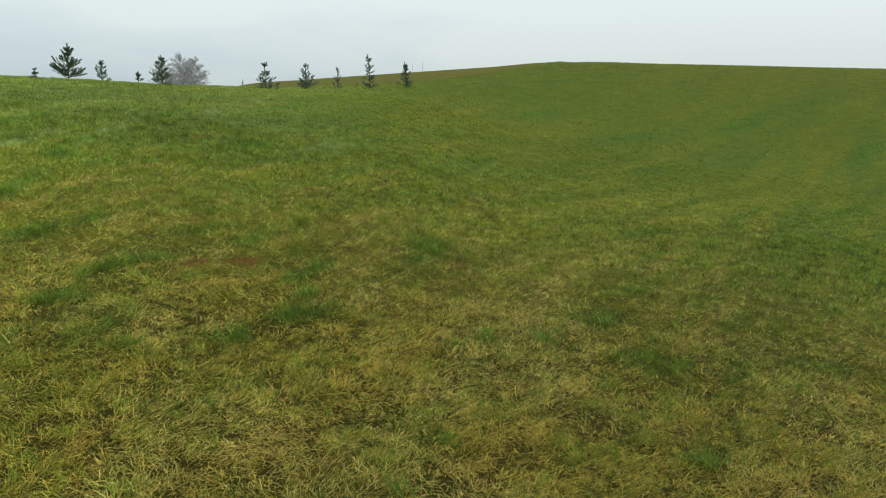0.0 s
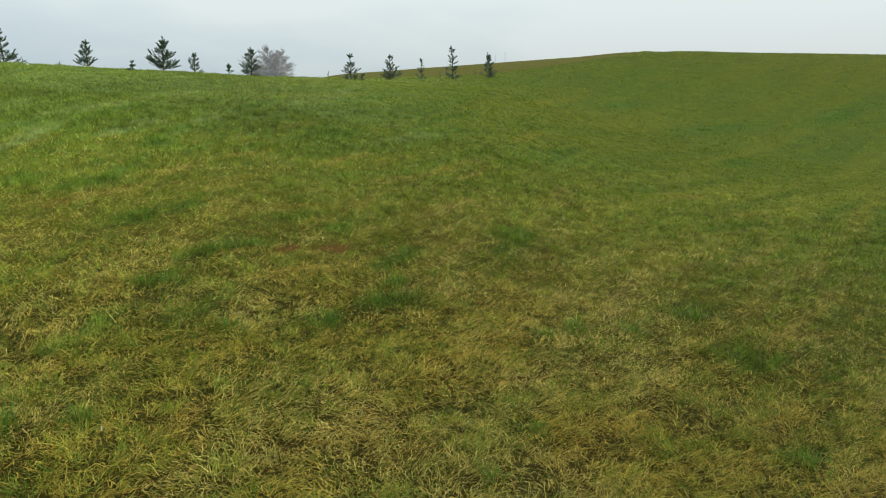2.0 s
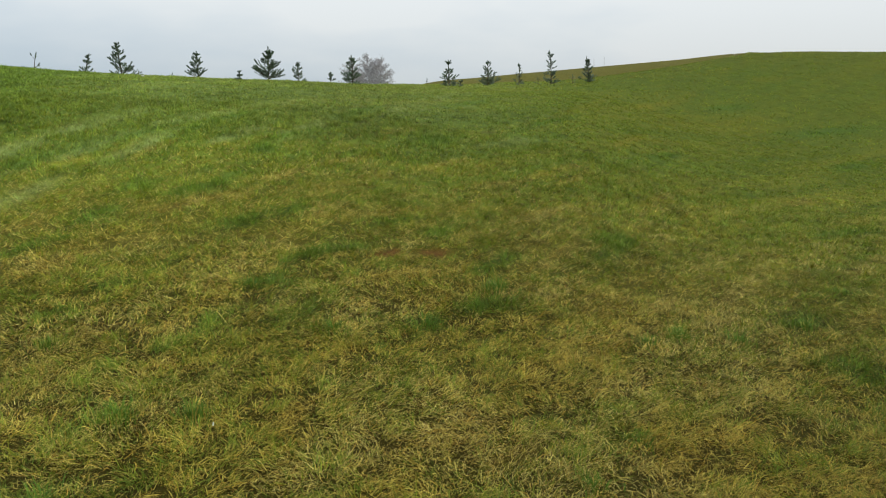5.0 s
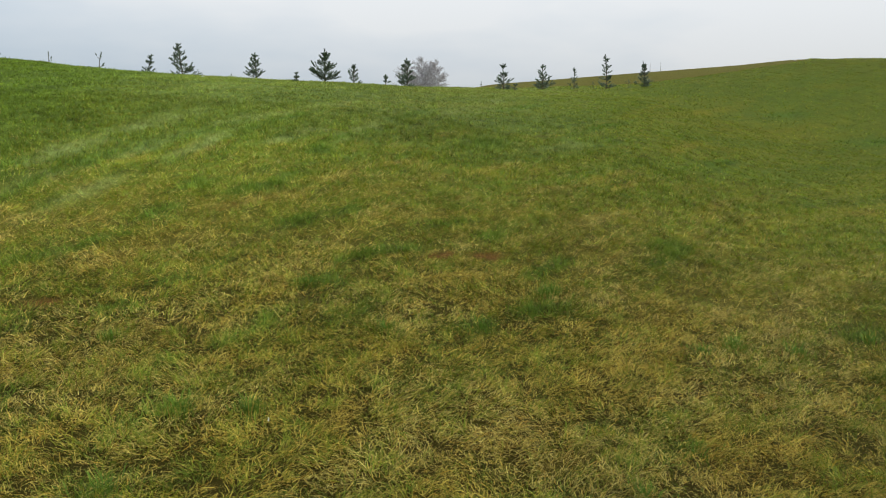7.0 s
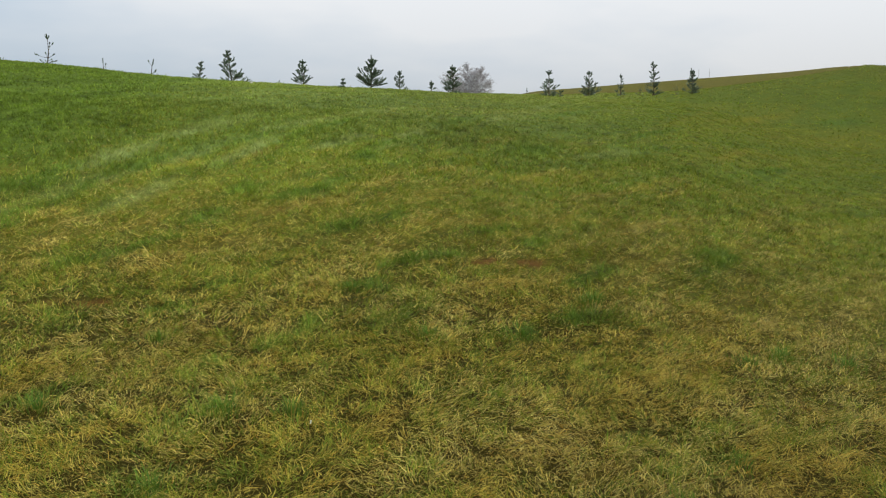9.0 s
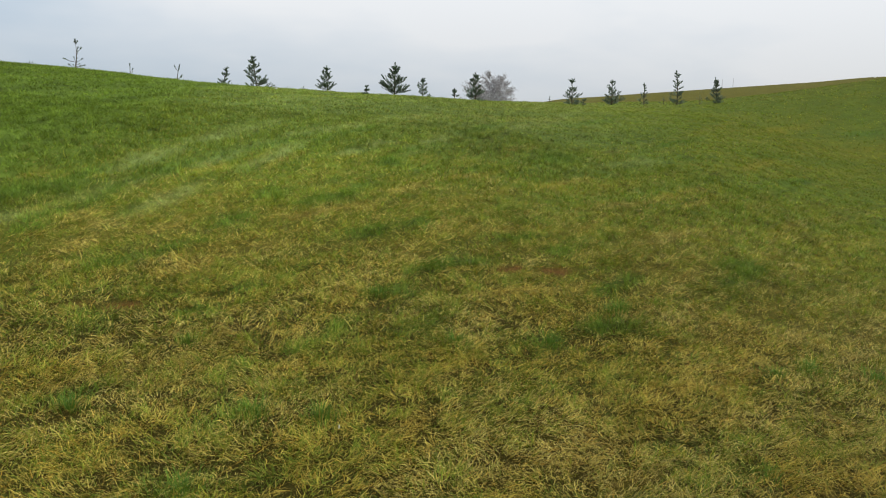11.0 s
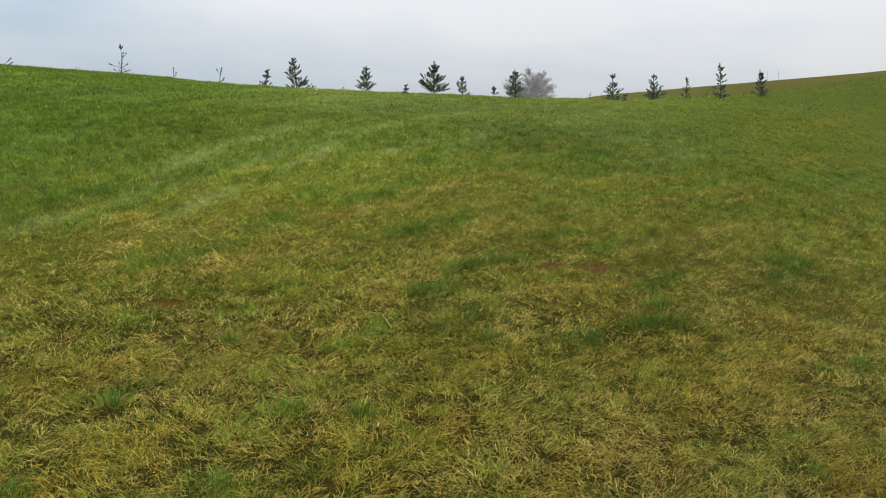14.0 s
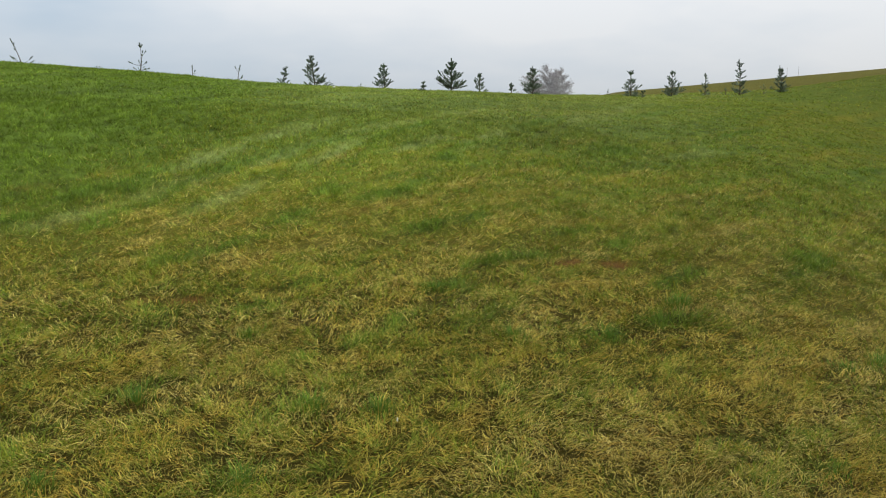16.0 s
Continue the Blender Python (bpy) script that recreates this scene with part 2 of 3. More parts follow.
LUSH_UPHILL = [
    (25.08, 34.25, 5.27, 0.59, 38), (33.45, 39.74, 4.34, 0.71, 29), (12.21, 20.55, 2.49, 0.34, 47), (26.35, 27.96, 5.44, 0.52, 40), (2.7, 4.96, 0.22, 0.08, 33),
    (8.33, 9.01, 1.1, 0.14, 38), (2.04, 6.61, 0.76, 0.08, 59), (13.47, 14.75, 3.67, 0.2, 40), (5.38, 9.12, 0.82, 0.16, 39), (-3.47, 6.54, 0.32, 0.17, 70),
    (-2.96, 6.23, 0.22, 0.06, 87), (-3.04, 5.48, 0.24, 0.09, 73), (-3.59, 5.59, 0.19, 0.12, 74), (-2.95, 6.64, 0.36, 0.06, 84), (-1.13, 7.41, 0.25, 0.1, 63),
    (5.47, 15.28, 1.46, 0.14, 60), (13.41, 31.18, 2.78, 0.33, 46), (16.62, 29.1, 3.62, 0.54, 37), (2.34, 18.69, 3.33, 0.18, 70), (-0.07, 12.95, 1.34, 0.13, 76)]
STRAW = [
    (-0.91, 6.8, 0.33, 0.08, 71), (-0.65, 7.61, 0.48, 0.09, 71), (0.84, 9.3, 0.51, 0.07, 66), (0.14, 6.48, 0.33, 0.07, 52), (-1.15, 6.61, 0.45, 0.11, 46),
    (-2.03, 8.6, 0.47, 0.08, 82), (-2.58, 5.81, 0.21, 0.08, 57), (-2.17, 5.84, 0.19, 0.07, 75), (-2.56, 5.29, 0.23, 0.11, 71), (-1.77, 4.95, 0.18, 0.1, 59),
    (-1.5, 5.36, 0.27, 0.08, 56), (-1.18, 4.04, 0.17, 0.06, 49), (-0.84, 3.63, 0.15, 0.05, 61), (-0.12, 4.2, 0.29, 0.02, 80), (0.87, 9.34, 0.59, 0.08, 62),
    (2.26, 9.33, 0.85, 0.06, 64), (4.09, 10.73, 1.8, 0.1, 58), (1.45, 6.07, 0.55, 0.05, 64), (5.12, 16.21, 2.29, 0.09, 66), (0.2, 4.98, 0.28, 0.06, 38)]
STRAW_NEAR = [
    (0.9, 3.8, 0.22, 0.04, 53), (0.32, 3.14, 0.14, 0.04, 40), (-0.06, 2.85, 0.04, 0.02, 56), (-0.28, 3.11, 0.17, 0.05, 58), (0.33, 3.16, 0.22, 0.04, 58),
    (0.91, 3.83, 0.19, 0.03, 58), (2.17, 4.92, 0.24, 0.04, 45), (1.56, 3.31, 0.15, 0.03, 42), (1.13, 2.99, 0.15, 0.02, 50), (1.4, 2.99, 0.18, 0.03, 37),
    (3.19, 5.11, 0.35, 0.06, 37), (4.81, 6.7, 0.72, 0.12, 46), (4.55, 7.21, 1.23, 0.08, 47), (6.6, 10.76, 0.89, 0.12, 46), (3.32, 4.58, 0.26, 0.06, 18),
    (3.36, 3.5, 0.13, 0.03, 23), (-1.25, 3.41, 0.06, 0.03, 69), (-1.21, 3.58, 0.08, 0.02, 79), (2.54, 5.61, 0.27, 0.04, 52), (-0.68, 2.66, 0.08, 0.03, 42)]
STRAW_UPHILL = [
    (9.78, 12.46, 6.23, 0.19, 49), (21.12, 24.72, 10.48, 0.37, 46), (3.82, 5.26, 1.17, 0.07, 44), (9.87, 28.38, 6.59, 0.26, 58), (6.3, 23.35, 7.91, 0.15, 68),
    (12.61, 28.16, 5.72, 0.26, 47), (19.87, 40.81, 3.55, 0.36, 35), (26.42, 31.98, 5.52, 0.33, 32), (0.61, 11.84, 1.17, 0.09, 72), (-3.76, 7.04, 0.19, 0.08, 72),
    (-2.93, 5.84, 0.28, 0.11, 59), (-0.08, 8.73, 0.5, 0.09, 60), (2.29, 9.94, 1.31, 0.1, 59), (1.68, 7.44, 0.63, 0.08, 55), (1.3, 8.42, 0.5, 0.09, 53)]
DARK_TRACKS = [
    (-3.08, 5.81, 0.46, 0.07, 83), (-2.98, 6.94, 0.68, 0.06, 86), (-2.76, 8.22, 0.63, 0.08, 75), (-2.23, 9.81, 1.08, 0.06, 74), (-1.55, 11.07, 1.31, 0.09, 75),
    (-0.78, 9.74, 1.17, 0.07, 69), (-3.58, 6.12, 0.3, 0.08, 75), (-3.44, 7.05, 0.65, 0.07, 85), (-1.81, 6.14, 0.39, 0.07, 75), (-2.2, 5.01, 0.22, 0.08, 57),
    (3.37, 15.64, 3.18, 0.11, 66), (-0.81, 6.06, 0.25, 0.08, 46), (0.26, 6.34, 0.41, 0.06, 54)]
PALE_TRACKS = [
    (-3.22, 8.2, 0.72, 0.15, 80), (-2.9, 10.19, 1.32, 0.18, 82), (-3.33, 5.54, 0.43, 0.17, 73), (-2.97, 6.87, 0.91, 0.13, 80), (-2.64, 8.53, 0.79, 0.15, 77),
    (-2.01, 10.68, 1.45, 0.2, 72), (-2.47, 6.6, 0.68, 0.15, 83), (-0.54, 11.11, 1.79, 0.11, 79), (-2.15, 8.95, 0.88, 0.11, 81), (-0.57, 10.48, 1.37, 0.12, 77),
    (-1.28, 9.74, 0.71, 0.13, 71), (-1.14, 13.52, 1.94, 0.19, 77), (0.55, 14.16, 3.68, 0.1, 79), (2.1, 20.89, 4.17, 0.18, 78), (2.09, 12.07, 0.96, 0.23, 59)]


def stain(x, y, spots):
    """0 to 1: how far each place lies within the ragged spots"""
    total = np.zeros_like(x)
    wobble = 0.7 * (ripple(x, y, 0.10, 5, 50.0, 1.3) - 0.5) + 0.6 * (ripple(x, y, 0.33, 6, 50.0, 1.3) - 0.5)
    for cx, cy, half, wide, heading in spots:
        c, s = math.cos(radians(heading)), math.sin(radians(heading))
        near = (np.abs(x - cx) < 2 * half + 2 * wide) & (np.abs(y - cy) < 2 * half + 2 * wide)
        dx, dy = x[near] - cx, y[near] - cy
        d = np.sqrt(((dx * c + dy * s) / (half + wide * 0.5)) ** 2 + ((dy * c - dx * s) / wide) ** 2)
        total[near] = np.maximum(total[near], np.clip(1.3 - d + wobble[near], 0, 1))
    return total


def furrows(x, y):
    """light and dark mowing tracks that run up the slope, 0 to 1"""
    az = np.degrees(np.arctan2(x, y))
    tracks = np.zeros_like(x)
    share = np.zeros_like(x)
    for heading, middle in MOW:
        c, d = math.cos(radians(heading)), math.sin(radians(heading))
        along, across = x * c + y * d, y * c - x * d
        weight = np.exp(-((az - middle) / 14.0) ** 2) + 1e-4
        streak = 0.45 * ripple(along * 0.05, across, 0.26, 3, 0.0, 1.0) + 0.55 * ripple(along * 0.05, across, 0.70, 13, 0.0, 1.0)
        tracks, share = tracks + weight * streak, share + weight
    return tracks / share


def sward(x, y):
    """dryness, lushness and bareness of the grass at each place, 0 to 1"""
    r = np.hypot(x, y)
    az = np.degrees(np.arctan2(x, y))
    tracks = furrows(x, y)
    patches = ripple(x, y, 0.20, 4)
    specks = ripple(x, y, 0.11, 8, 50.0, 1.8)
    broad = ripple(x, y, 4.5, 9)
    fine = ripple(x, y, 0.06, 18, 50.0, 1.4)
    tussock = ripple(x, y, 0.085, 19)
    far = np.clip((r - 5) / 5, 0, 1)
    dry = 0.51 + (0.75 - 0.45 * np.clip((r - 20) / 15, 0, 1)) * (tracks - 0.5) + (1 - 0.7 * np.clip((r - 9) / 9, 0, 1)) * (0.20 * (patches - 0.5) + 0.40 * (specks - 0.5) + 0.35 * (fine - 0.5) + 0.30 * far * (tussock - 0.5)) + 0.10 * (broad - 0.5)
    dry = dry - 0.03 - 0.32 * np.clip((r - 3.0) / 7.5, 0, 1)
    left = np.clip((2 - az) / 14, 0, 1) * np.clip((r - 3.5) / 2, 0, 1)
    dry = dry - (0.05 + 0.17 * np.clip((r - 7) / 3, 0, 1)) * left + 0.16 * np.clip((az - 2) / 10, 0, 1) * np.clip(1 - (r - 5) / 4, 0, 1)
    crop = np.clip((-3.9 - 0.12 * (y - 7) - x) / 1.2 + 0.5, 0, 1) * np.clip((y - 4) / 2, 0, 1)
    dry = dry * (1 - 0.7 * crop)
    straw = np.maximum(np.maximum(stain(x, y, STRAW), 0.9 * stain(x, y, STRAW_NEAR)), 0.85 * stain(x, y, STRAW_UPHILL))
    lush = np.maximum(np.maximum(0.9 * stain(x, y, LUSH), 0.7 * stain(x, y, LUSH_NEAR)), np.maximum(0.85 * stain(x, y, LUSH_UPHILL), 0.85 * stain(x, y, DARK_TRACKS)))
    dry = dry + 0.13 * np.clip((az - 12) / 8, 0, 1) * np.clip((r - 5) / 3, 0, 1) * np.clip(1 - (r - 18) / 14, 0, 1)
    dry = np.clip(dry + (0.68 - 0.40 * np.clip((r - 10) / 12, 0, 1)) * straw, 0, 1) * (1 - 0.72 * lush)
    wild = np.clip((ripple(x, y, 0.2, 11) - 0.72) * 3.5, 0, 1) * 0.45 * np.clip(1 - (r - 6) / 8, 0.25, 1)
    lush = np.maximum(lush, wild * (1 - straw))
    holes = np.clip((ripple(x, y, 0.16, 21, 50.0, 1.2) * 0.35 + ripple(x, y, 0.045, 22, 50.0, 1.2) * 0.65 - 0.585) * 8, 0, 1)
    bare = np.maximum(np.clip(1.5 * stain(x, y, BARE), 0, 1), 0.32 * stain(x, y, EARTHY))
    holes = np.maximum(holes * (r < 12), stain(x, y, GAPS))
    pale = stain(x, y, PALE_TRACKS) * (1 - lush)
    # besides the pale tracks, haze on the farther left slope put into the colour
    pale = np.maximum(pale, 0.48 * np.clip((r - 9) / 6, 0, 1) * np.clip((14 - az) / 10, 0, 1) * np.clip((az + 22) / 8, 0, 1))
    return np.clip(dry, 0, 1), np.clip(lush, 0, 1), bare, crop, pale, holes


GREEN, FRESH, DEEP = np.array((0.102, 0.149, 0.018)), np.array((0.115, 0.180, 0.021)), np.array((0.068, 0.140, 0.019))
STRAW_TONE, OLIVE, SOIL = np.array((0.385, 0.305, 0.054)), np.array((0.184, 0.170, 0.014)), np.array((0.165, 0.080, 0.022))
PALE, BLEACHED = np.array((0.26, 0.305, 0.10)), np.array((0.44, 0.37, 0.115))


def lerp(a, b, t):
    return a + (b - a) * t[:, None]


def mottle(x, y):
    """brightness by bearing and distance, with darker and lighter tussocks"""
    r = np.hypot(x, y)
    az = np.degrees(np.arctan2(x, y))
    # darker towards the right, most within about 6 m
    right_dim = np.clip((az - 6) / 22, 0, 1) * np.clip(1 - (r - 6) / 10, 0.35, 1)
    left = np.clip((0 - az) / 12, 0, 1) * np.clip((r - 5) / 3, 0, 1)
    uncut = np.clip((-14 - az) / 8, 0, 1) * np.clip((r - 7) / 3, 0, 1)
    far = np.clip((r - 3.2) / 3, 0, 1)
    calm = np.clip(1 - (r - 12) / 14, 0.3, 1)
    level = 1.04 + 0.07 * np.clip((-2 - az) / 10, 0, 1) * np.clip(1 - np.abs(r - 6) / 3, 0, 1) - 0.02 * right_dim * np.clip(1 - (r - 6) / 6, 0, 1) + 0.10 * np.clip((10 - az) / 8, 0, 1) * np.clip(1 - (r - 7) / 3, 0, 1) - 0.20 * right_dim + 0.22 * left - 0.16 * uncut + 0.10 * np.clip(-az / 12, 0, 1)
    # lighter from 14 m outwards, less so to the right and far left
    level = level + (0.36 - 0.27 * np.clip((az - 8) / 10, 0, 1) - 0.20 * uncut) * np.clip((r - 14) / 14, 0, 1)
    stripe = (0.15 + 0.75 * np.clip((r - 4) / 4, 0, 1)) * np.clip(1 - (r - 22) / 30, 0.2, 1) * (0.35 + 0.65 * np.clip((4 - az) / 12, 0, 1))
    level = level + stripe * (furrows(x, y) - 0.48)
    fine = grain(x, y, 0.0042 * r, 60) - 0.5
    tuft = grain(x, y, 0.012 * r, 70) - 0.5
    broad = ripple(x, y, 0.35, 57, 50.0, 1.5) - 0.5
    fleck = np.clip((grain(x, y, 0.0040 * r, 80) * 0.7 + ripple(x, y, 0.16, 55, 50.0, 1.2) * 0.3 - 0.62) * 7, 0, 1)
    return level + calm * ((0.25 + 0.55 * far) * fine + (0.20 + 0.10 * far) * tuft + 0.16 * broad + 0.10 * (ripple(x, y, 1.2, 53) - 0.5)
                           + 0.04 * far - (0.10 + 0.32 * far) * fleck)


def turf_tone(x, y):
    dry, lush, bare, crop, pale, holes = sward(x, y)
    c = lerp(GREEN[None], OLIVE[None], np.clip(dry * 1.6, 0, 1))
    c = lerp(c, np.array((0.235, 0.212, 0.034))[None], np.clip(dry * 1.5 - 0.75, 0, 1))
    c = lerp(c, DEEP[None], 0.55 * lush)
    c = lerp(c, FRESH[None] * 0.95, 0.5 * crop * (1 - dry))
    c = lerp(c, PALE[None], 0.42 * pale)
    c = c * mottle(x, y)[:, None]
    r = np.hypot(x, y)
    # past 45 m the tone shifts to a bluer olive, past 70 m browner
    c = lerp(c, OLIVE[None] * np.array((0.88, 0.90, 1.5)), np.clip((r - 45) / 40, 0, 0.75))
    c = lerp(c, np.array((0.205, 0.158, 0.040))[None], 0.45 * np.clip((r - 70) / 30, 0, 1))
    c = lerp(c, SOIL[None], bare)
    # ground colour dimmed as shade between the blades, a little less up close
    nearness = np.clip(1 - (r - 8) / 20, 0, 1)
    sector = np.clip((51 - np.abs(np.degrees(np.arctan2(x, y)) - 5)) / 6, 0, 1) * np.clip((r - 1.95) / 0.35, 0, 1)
    # litter: deep shade inside the near sward, put into the ground as near black
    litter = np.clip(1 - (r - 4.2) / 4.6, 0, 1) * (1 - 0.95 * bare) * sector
    return lerp(c * (0.50 + 0.14 * nearness)[:, None], np.array((0.028, 0.021, 0.005))[None], 0.92 * litter)


def paint(mesh, colours):
    a = mesh.attributes.new("tint", "FLOAT_COLOR", "POINT")
    a.data.foreach_set("color", np.column_stack([colours, np.ones(len(colours))]).astype(np.float32).ravel())


def raw_mesh(name, verts, faces_flat, starts):
    mesh = bpy.data.meshes.new(name)
    mesh.vertices.add(len(verts))
    mesh.vertices.foreach_set("co", verts.astype(np.float32).ravel())
    mesh.loops.add(len(faces_flat))
    mesh.loops.foreach_set("vertex_index", faces_flat.astype(np.int32))
    mesh.polygons.add(len(starts))
    mesh.polygons.foreach_set("loop_start", starts.astype(np.int32))
    mesh.update(calc_edges=True)
    return mesh


def build_ground():
    az = np.radians(np.concatenate([np.arange(-180, -66, 3.0), np.arange(-66, 66, 0.35), np.arange(66, 180, 3.0)]))
    rings = np.concatenate([[0.25], np.geomspace(0.5, 2.0, 12)[:-1], np.geomspace(2.0, 160.0, 230), np.geomspace(175, 4000, 24)])
    a, r = np.meshgrid(az, rings)
    x, y = (r * np.sin(a)).ravel(), (r * np.cos(a)).ravel()
    verts = np.column_stack([x, y, height(x, y)])
    n, k = len(az), len(rings)
    i, j = np.meshgrid(np.arange(k - 1), np.arange(n), indexing="ij")
    i, j = i.ravel(), j.ravel()
    jn = (j + 1) % n
    quads = np.column_stack([i * n + j, i * n + jn, (i + 1) * n + jn, (i + 1) * n + j])
    verts = np.vstack([verts, [[0, 0, float(height(np.array([0.0]), np.array([0.01]))[0])]]])
    fan = np.column_stack([np.full(n, k * n), (np.arange(n) + 1) % n, np.arange(n)])
    flat = np.concatenate([quads.ravel(), fan.ravel()])
    starts = np.concatenate([np.arange(len(quads)) * 4, len(quads) * 4 + np.arange(n) * 3])
    mesh = raw_mesh("ground", verts, flat, starts)
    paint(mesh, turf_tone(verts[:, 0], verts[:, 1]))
    mesh.polygons.foreach_set("use_smooth", np.ones(len(starts), bool))
    mesh.materials.append(TURF)
    return tagged(new("ground", mesh), "rolling green meadow slope with dry streaks", "ground", kind="structure")


ground = build_ground()


def build_grass(seed, r0, r1, az0, az1, per_m2, length, width, bent):
    """a ring of grass blades between two distances; bent blades have two joints"""
    rng = np.random.RandomState(seed)
    count = int(per_m2 * radians(az1 - az0) / 2 * (r1 * r1 - r0 * r0))
    r = np.sqrt(rng.uniform(r0 * r0, r1 * r1, count))
    a = np.radians(rng.uniform(az0, az1, count))
    x, y = r * np.sin(a), r * np.cos(a)
    dry, lush, bare, crop, pale, holes = sward(x, y)
    thin = np.clip(0.55 - grain(x, y, 0.0085 * r, 90) * 0.55 - grain(x, y, 0.0042 * r, 100) * 0.45, 0, 1) * np.clip((r - 4.5) / 4, 0, 1)
    keep = rng.rand(count) > 0.55 * bare + 0.70 * holes + 0.12 * dry + 2.1 * thin
    x, y, r, dry, lush, bare, crop, pale = (k[keep] for k in (x, y, r, dry, lush, bare, crop, pale))
    n = len(x)
    z = height(x, y) - 0.004
    straw = rng.rand(n) < np.clip((0.09 + 0.84 * dry - 0.2 * lush) * (1 - 0.25 * np.clip((r - 6) / 6, 0, 1)), 0.03, 0.93) * (1 - 0.8 * crop)
    near_clump = ripple(x, y, 0.075, 31, 50.0, 1.2) * 0.6 + ripple(x, y, 0.025, 32, 50.0, 1.2) * 0.4
    far_clump = grain(x, y, 0.0085 * r, 90) * 0.55 + grain(x, y, 0.0042 * r, 100) * 0.45
    away = np.clip((r - 4.5) / 4, 0, 1)
    clump = np.clip(0.5 + (near_clump * (1 - away) + far_clump * away - 0.5) * 1.5, 0, 1)
    size = length * rng.lognormal(0, 0.24, n) * (1 + 0.12 * lush) * (1 - 0.5 * np.clip(bare * 1.5, 0, 1)) * (0.55 + (0.9 + 0.35 * away) * clump)
    tilt = np.where(straw, rng.normal(79, 10, n) - 14 * away, rng.normal(60, 18, n) - 8 * away - 16 * lush - (14 + 16 * away) * (clump - 0.5))
    tilt = np.radians(np.clip(tilt, 3, 88))
    swirl = ripple(x, y, 0.13, 35, 50.0, 1.2) + 0.6 * ripple(x, y, 0.055, 36, 50.0, 1.2)
    heading = 7.0 * swirl + rng.normal(0, 1.15, n)
    hx, hy = np.cos(heading), np.sin(heading)
    wide = width * rng.uniform(0.6, 1.3, n)
    t2 = np.minimum(tilt + np.radians(rng.uniform(0, 40, n)), 1.72)
    flat1, up1 = size * 0.55 * np.sin(tilt), size * 0.55 * np.cos(tilt)
    flat2, up2 = size * 0.45 * np.sin(t2), up1 + size * 0.45 * np.cos(t2)
    base = np.column_stack([x, y, z])
    twist = heading + rng.normal(0, 0.6, n)
    curl = rng.normal(0, 0.6, n)
    cx, cy = np.cos(heading + curl), np.sin(heading + curl)
    side = np.column_stack([-np.sin(twist), np.cos(twist), rng.normal(0, 0.3, n)]) * (wide / 2)[:, None]
    lift = rng.uniform(0, 0.016, n) * straw
    mid = base + np.column_stack([hx * flat1, hy * flat1, up1 + lift])
    tip = base + np.column_stack([hx * flat1 + cx * flat2, hy * flat1 + cy * flat2, np.maximum(up2, 0.003) + lift])
    faded = lerp(STRAW_TONE[None], np.array((0.285, 0.248, 0.068))[None], np.clip((r - 4) / 4, 0, 1))
    faded = lerp(faded, np.array((0.21, 0.20, 0.047))[None], np.clip((r - 10) / 10, 0, 1))
    weathered = np.clip(ripple(x, y, 0.25, 42) * 2.4 - 0.7, 0, 1) * rng.rand(n) * np.clip(1 - (r - 5) / 4, 0, 1)
    faded = lerp(faded, BLEACHED[None], weathered)
    tone = np.where(straw[:, None], faded * (1.03 + 0.52 * rng.uniform(-1, 1, n))[:, None], 0)
    fresh = lerp(GREEN[None], FRESH[None], rng.rand(n))
    fresh = lerp(fresh, OLIVE[None], np.clip(rng.normal(0.25, 0.3, n) * (1 - 0.7 * crop) + 0.35 * dry, 0, 1))
    fresh = lerp(fresh, DEEP[None], np.clip(lush * 0.52 + rng.normal(0, 0.1, n), 0, 1))
    spread = np.where(r < 7, 0.42, np.where(r < 28, 0.50, 0.62))
    fresh = fresh * (1 + spread * rng.uniform(-1, 1, n))[:, None] * (1 + np.where(r < 7, 0.95, 0.6) * (clump - 0.5))[:, None]
    ochre = rng.rand(n) < 0.25
    tone[ochre & straw] = tone[ochre & straw] * np.array((0.85, 0.68, 0.5))
    tone = np.where(straw[:, None], tone, fresh)
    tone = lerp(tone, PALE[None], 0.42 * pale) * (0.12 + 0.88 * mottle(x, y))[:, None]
    rusty = np.clip((ripple(x, y, 0.16, 41) - 0.62) * 4, 0, 1) * np.clip(dry * 1.6 - 0.3, 0, 1) * np.clip(1 - (r - 4.5) / 3, 0.15, 1)
    tone = lerp(tone, np.array((0.27, 0.15, 0.035))[None], 0.35 * rusty * rng.rand(n))
    tone = lerp(tone, np.array((0.25, 0.125, 0.025))[None] * rng.uniform(0.5, 1.2, (n, 1)), np.clip(bare * rng.uniform(0.6, 1.3, n), 0, 1))
    if bent:
        verts = np.stack([base - side, base + side, mid - side * 0.8, mid + side * 0.8, tip], 1).reshape(-1, 3)
        o = np.arange(n)[:, None] * 5
        flat = np.column_stack([o, o + 1, o + 3, o + 2, o + 2, o + 3, o + 4]).ravel()
        starts = np.column_stack([np.arange(n) * 7, np.arange(n) * 7 + 4]).ravel()
        tone = np.repeat(tone, 5, 0)
    else:
        verts = np.stack([base - side, base + side, tip], 1).reshape(-1, 3)
        flat, starts = np.arange(3 * n), np.arange(n) * 3
        tone = np.repeat(tone, 3, 0)
    mesh = raw_mesh("grass", verts, flat, starts)
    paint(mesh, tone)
    mesh.materials.append(BLADE)
    return tagged(new("grass", mesh), "short matted grass, green mixed with dry straw blades", "grass", kind="stuff")


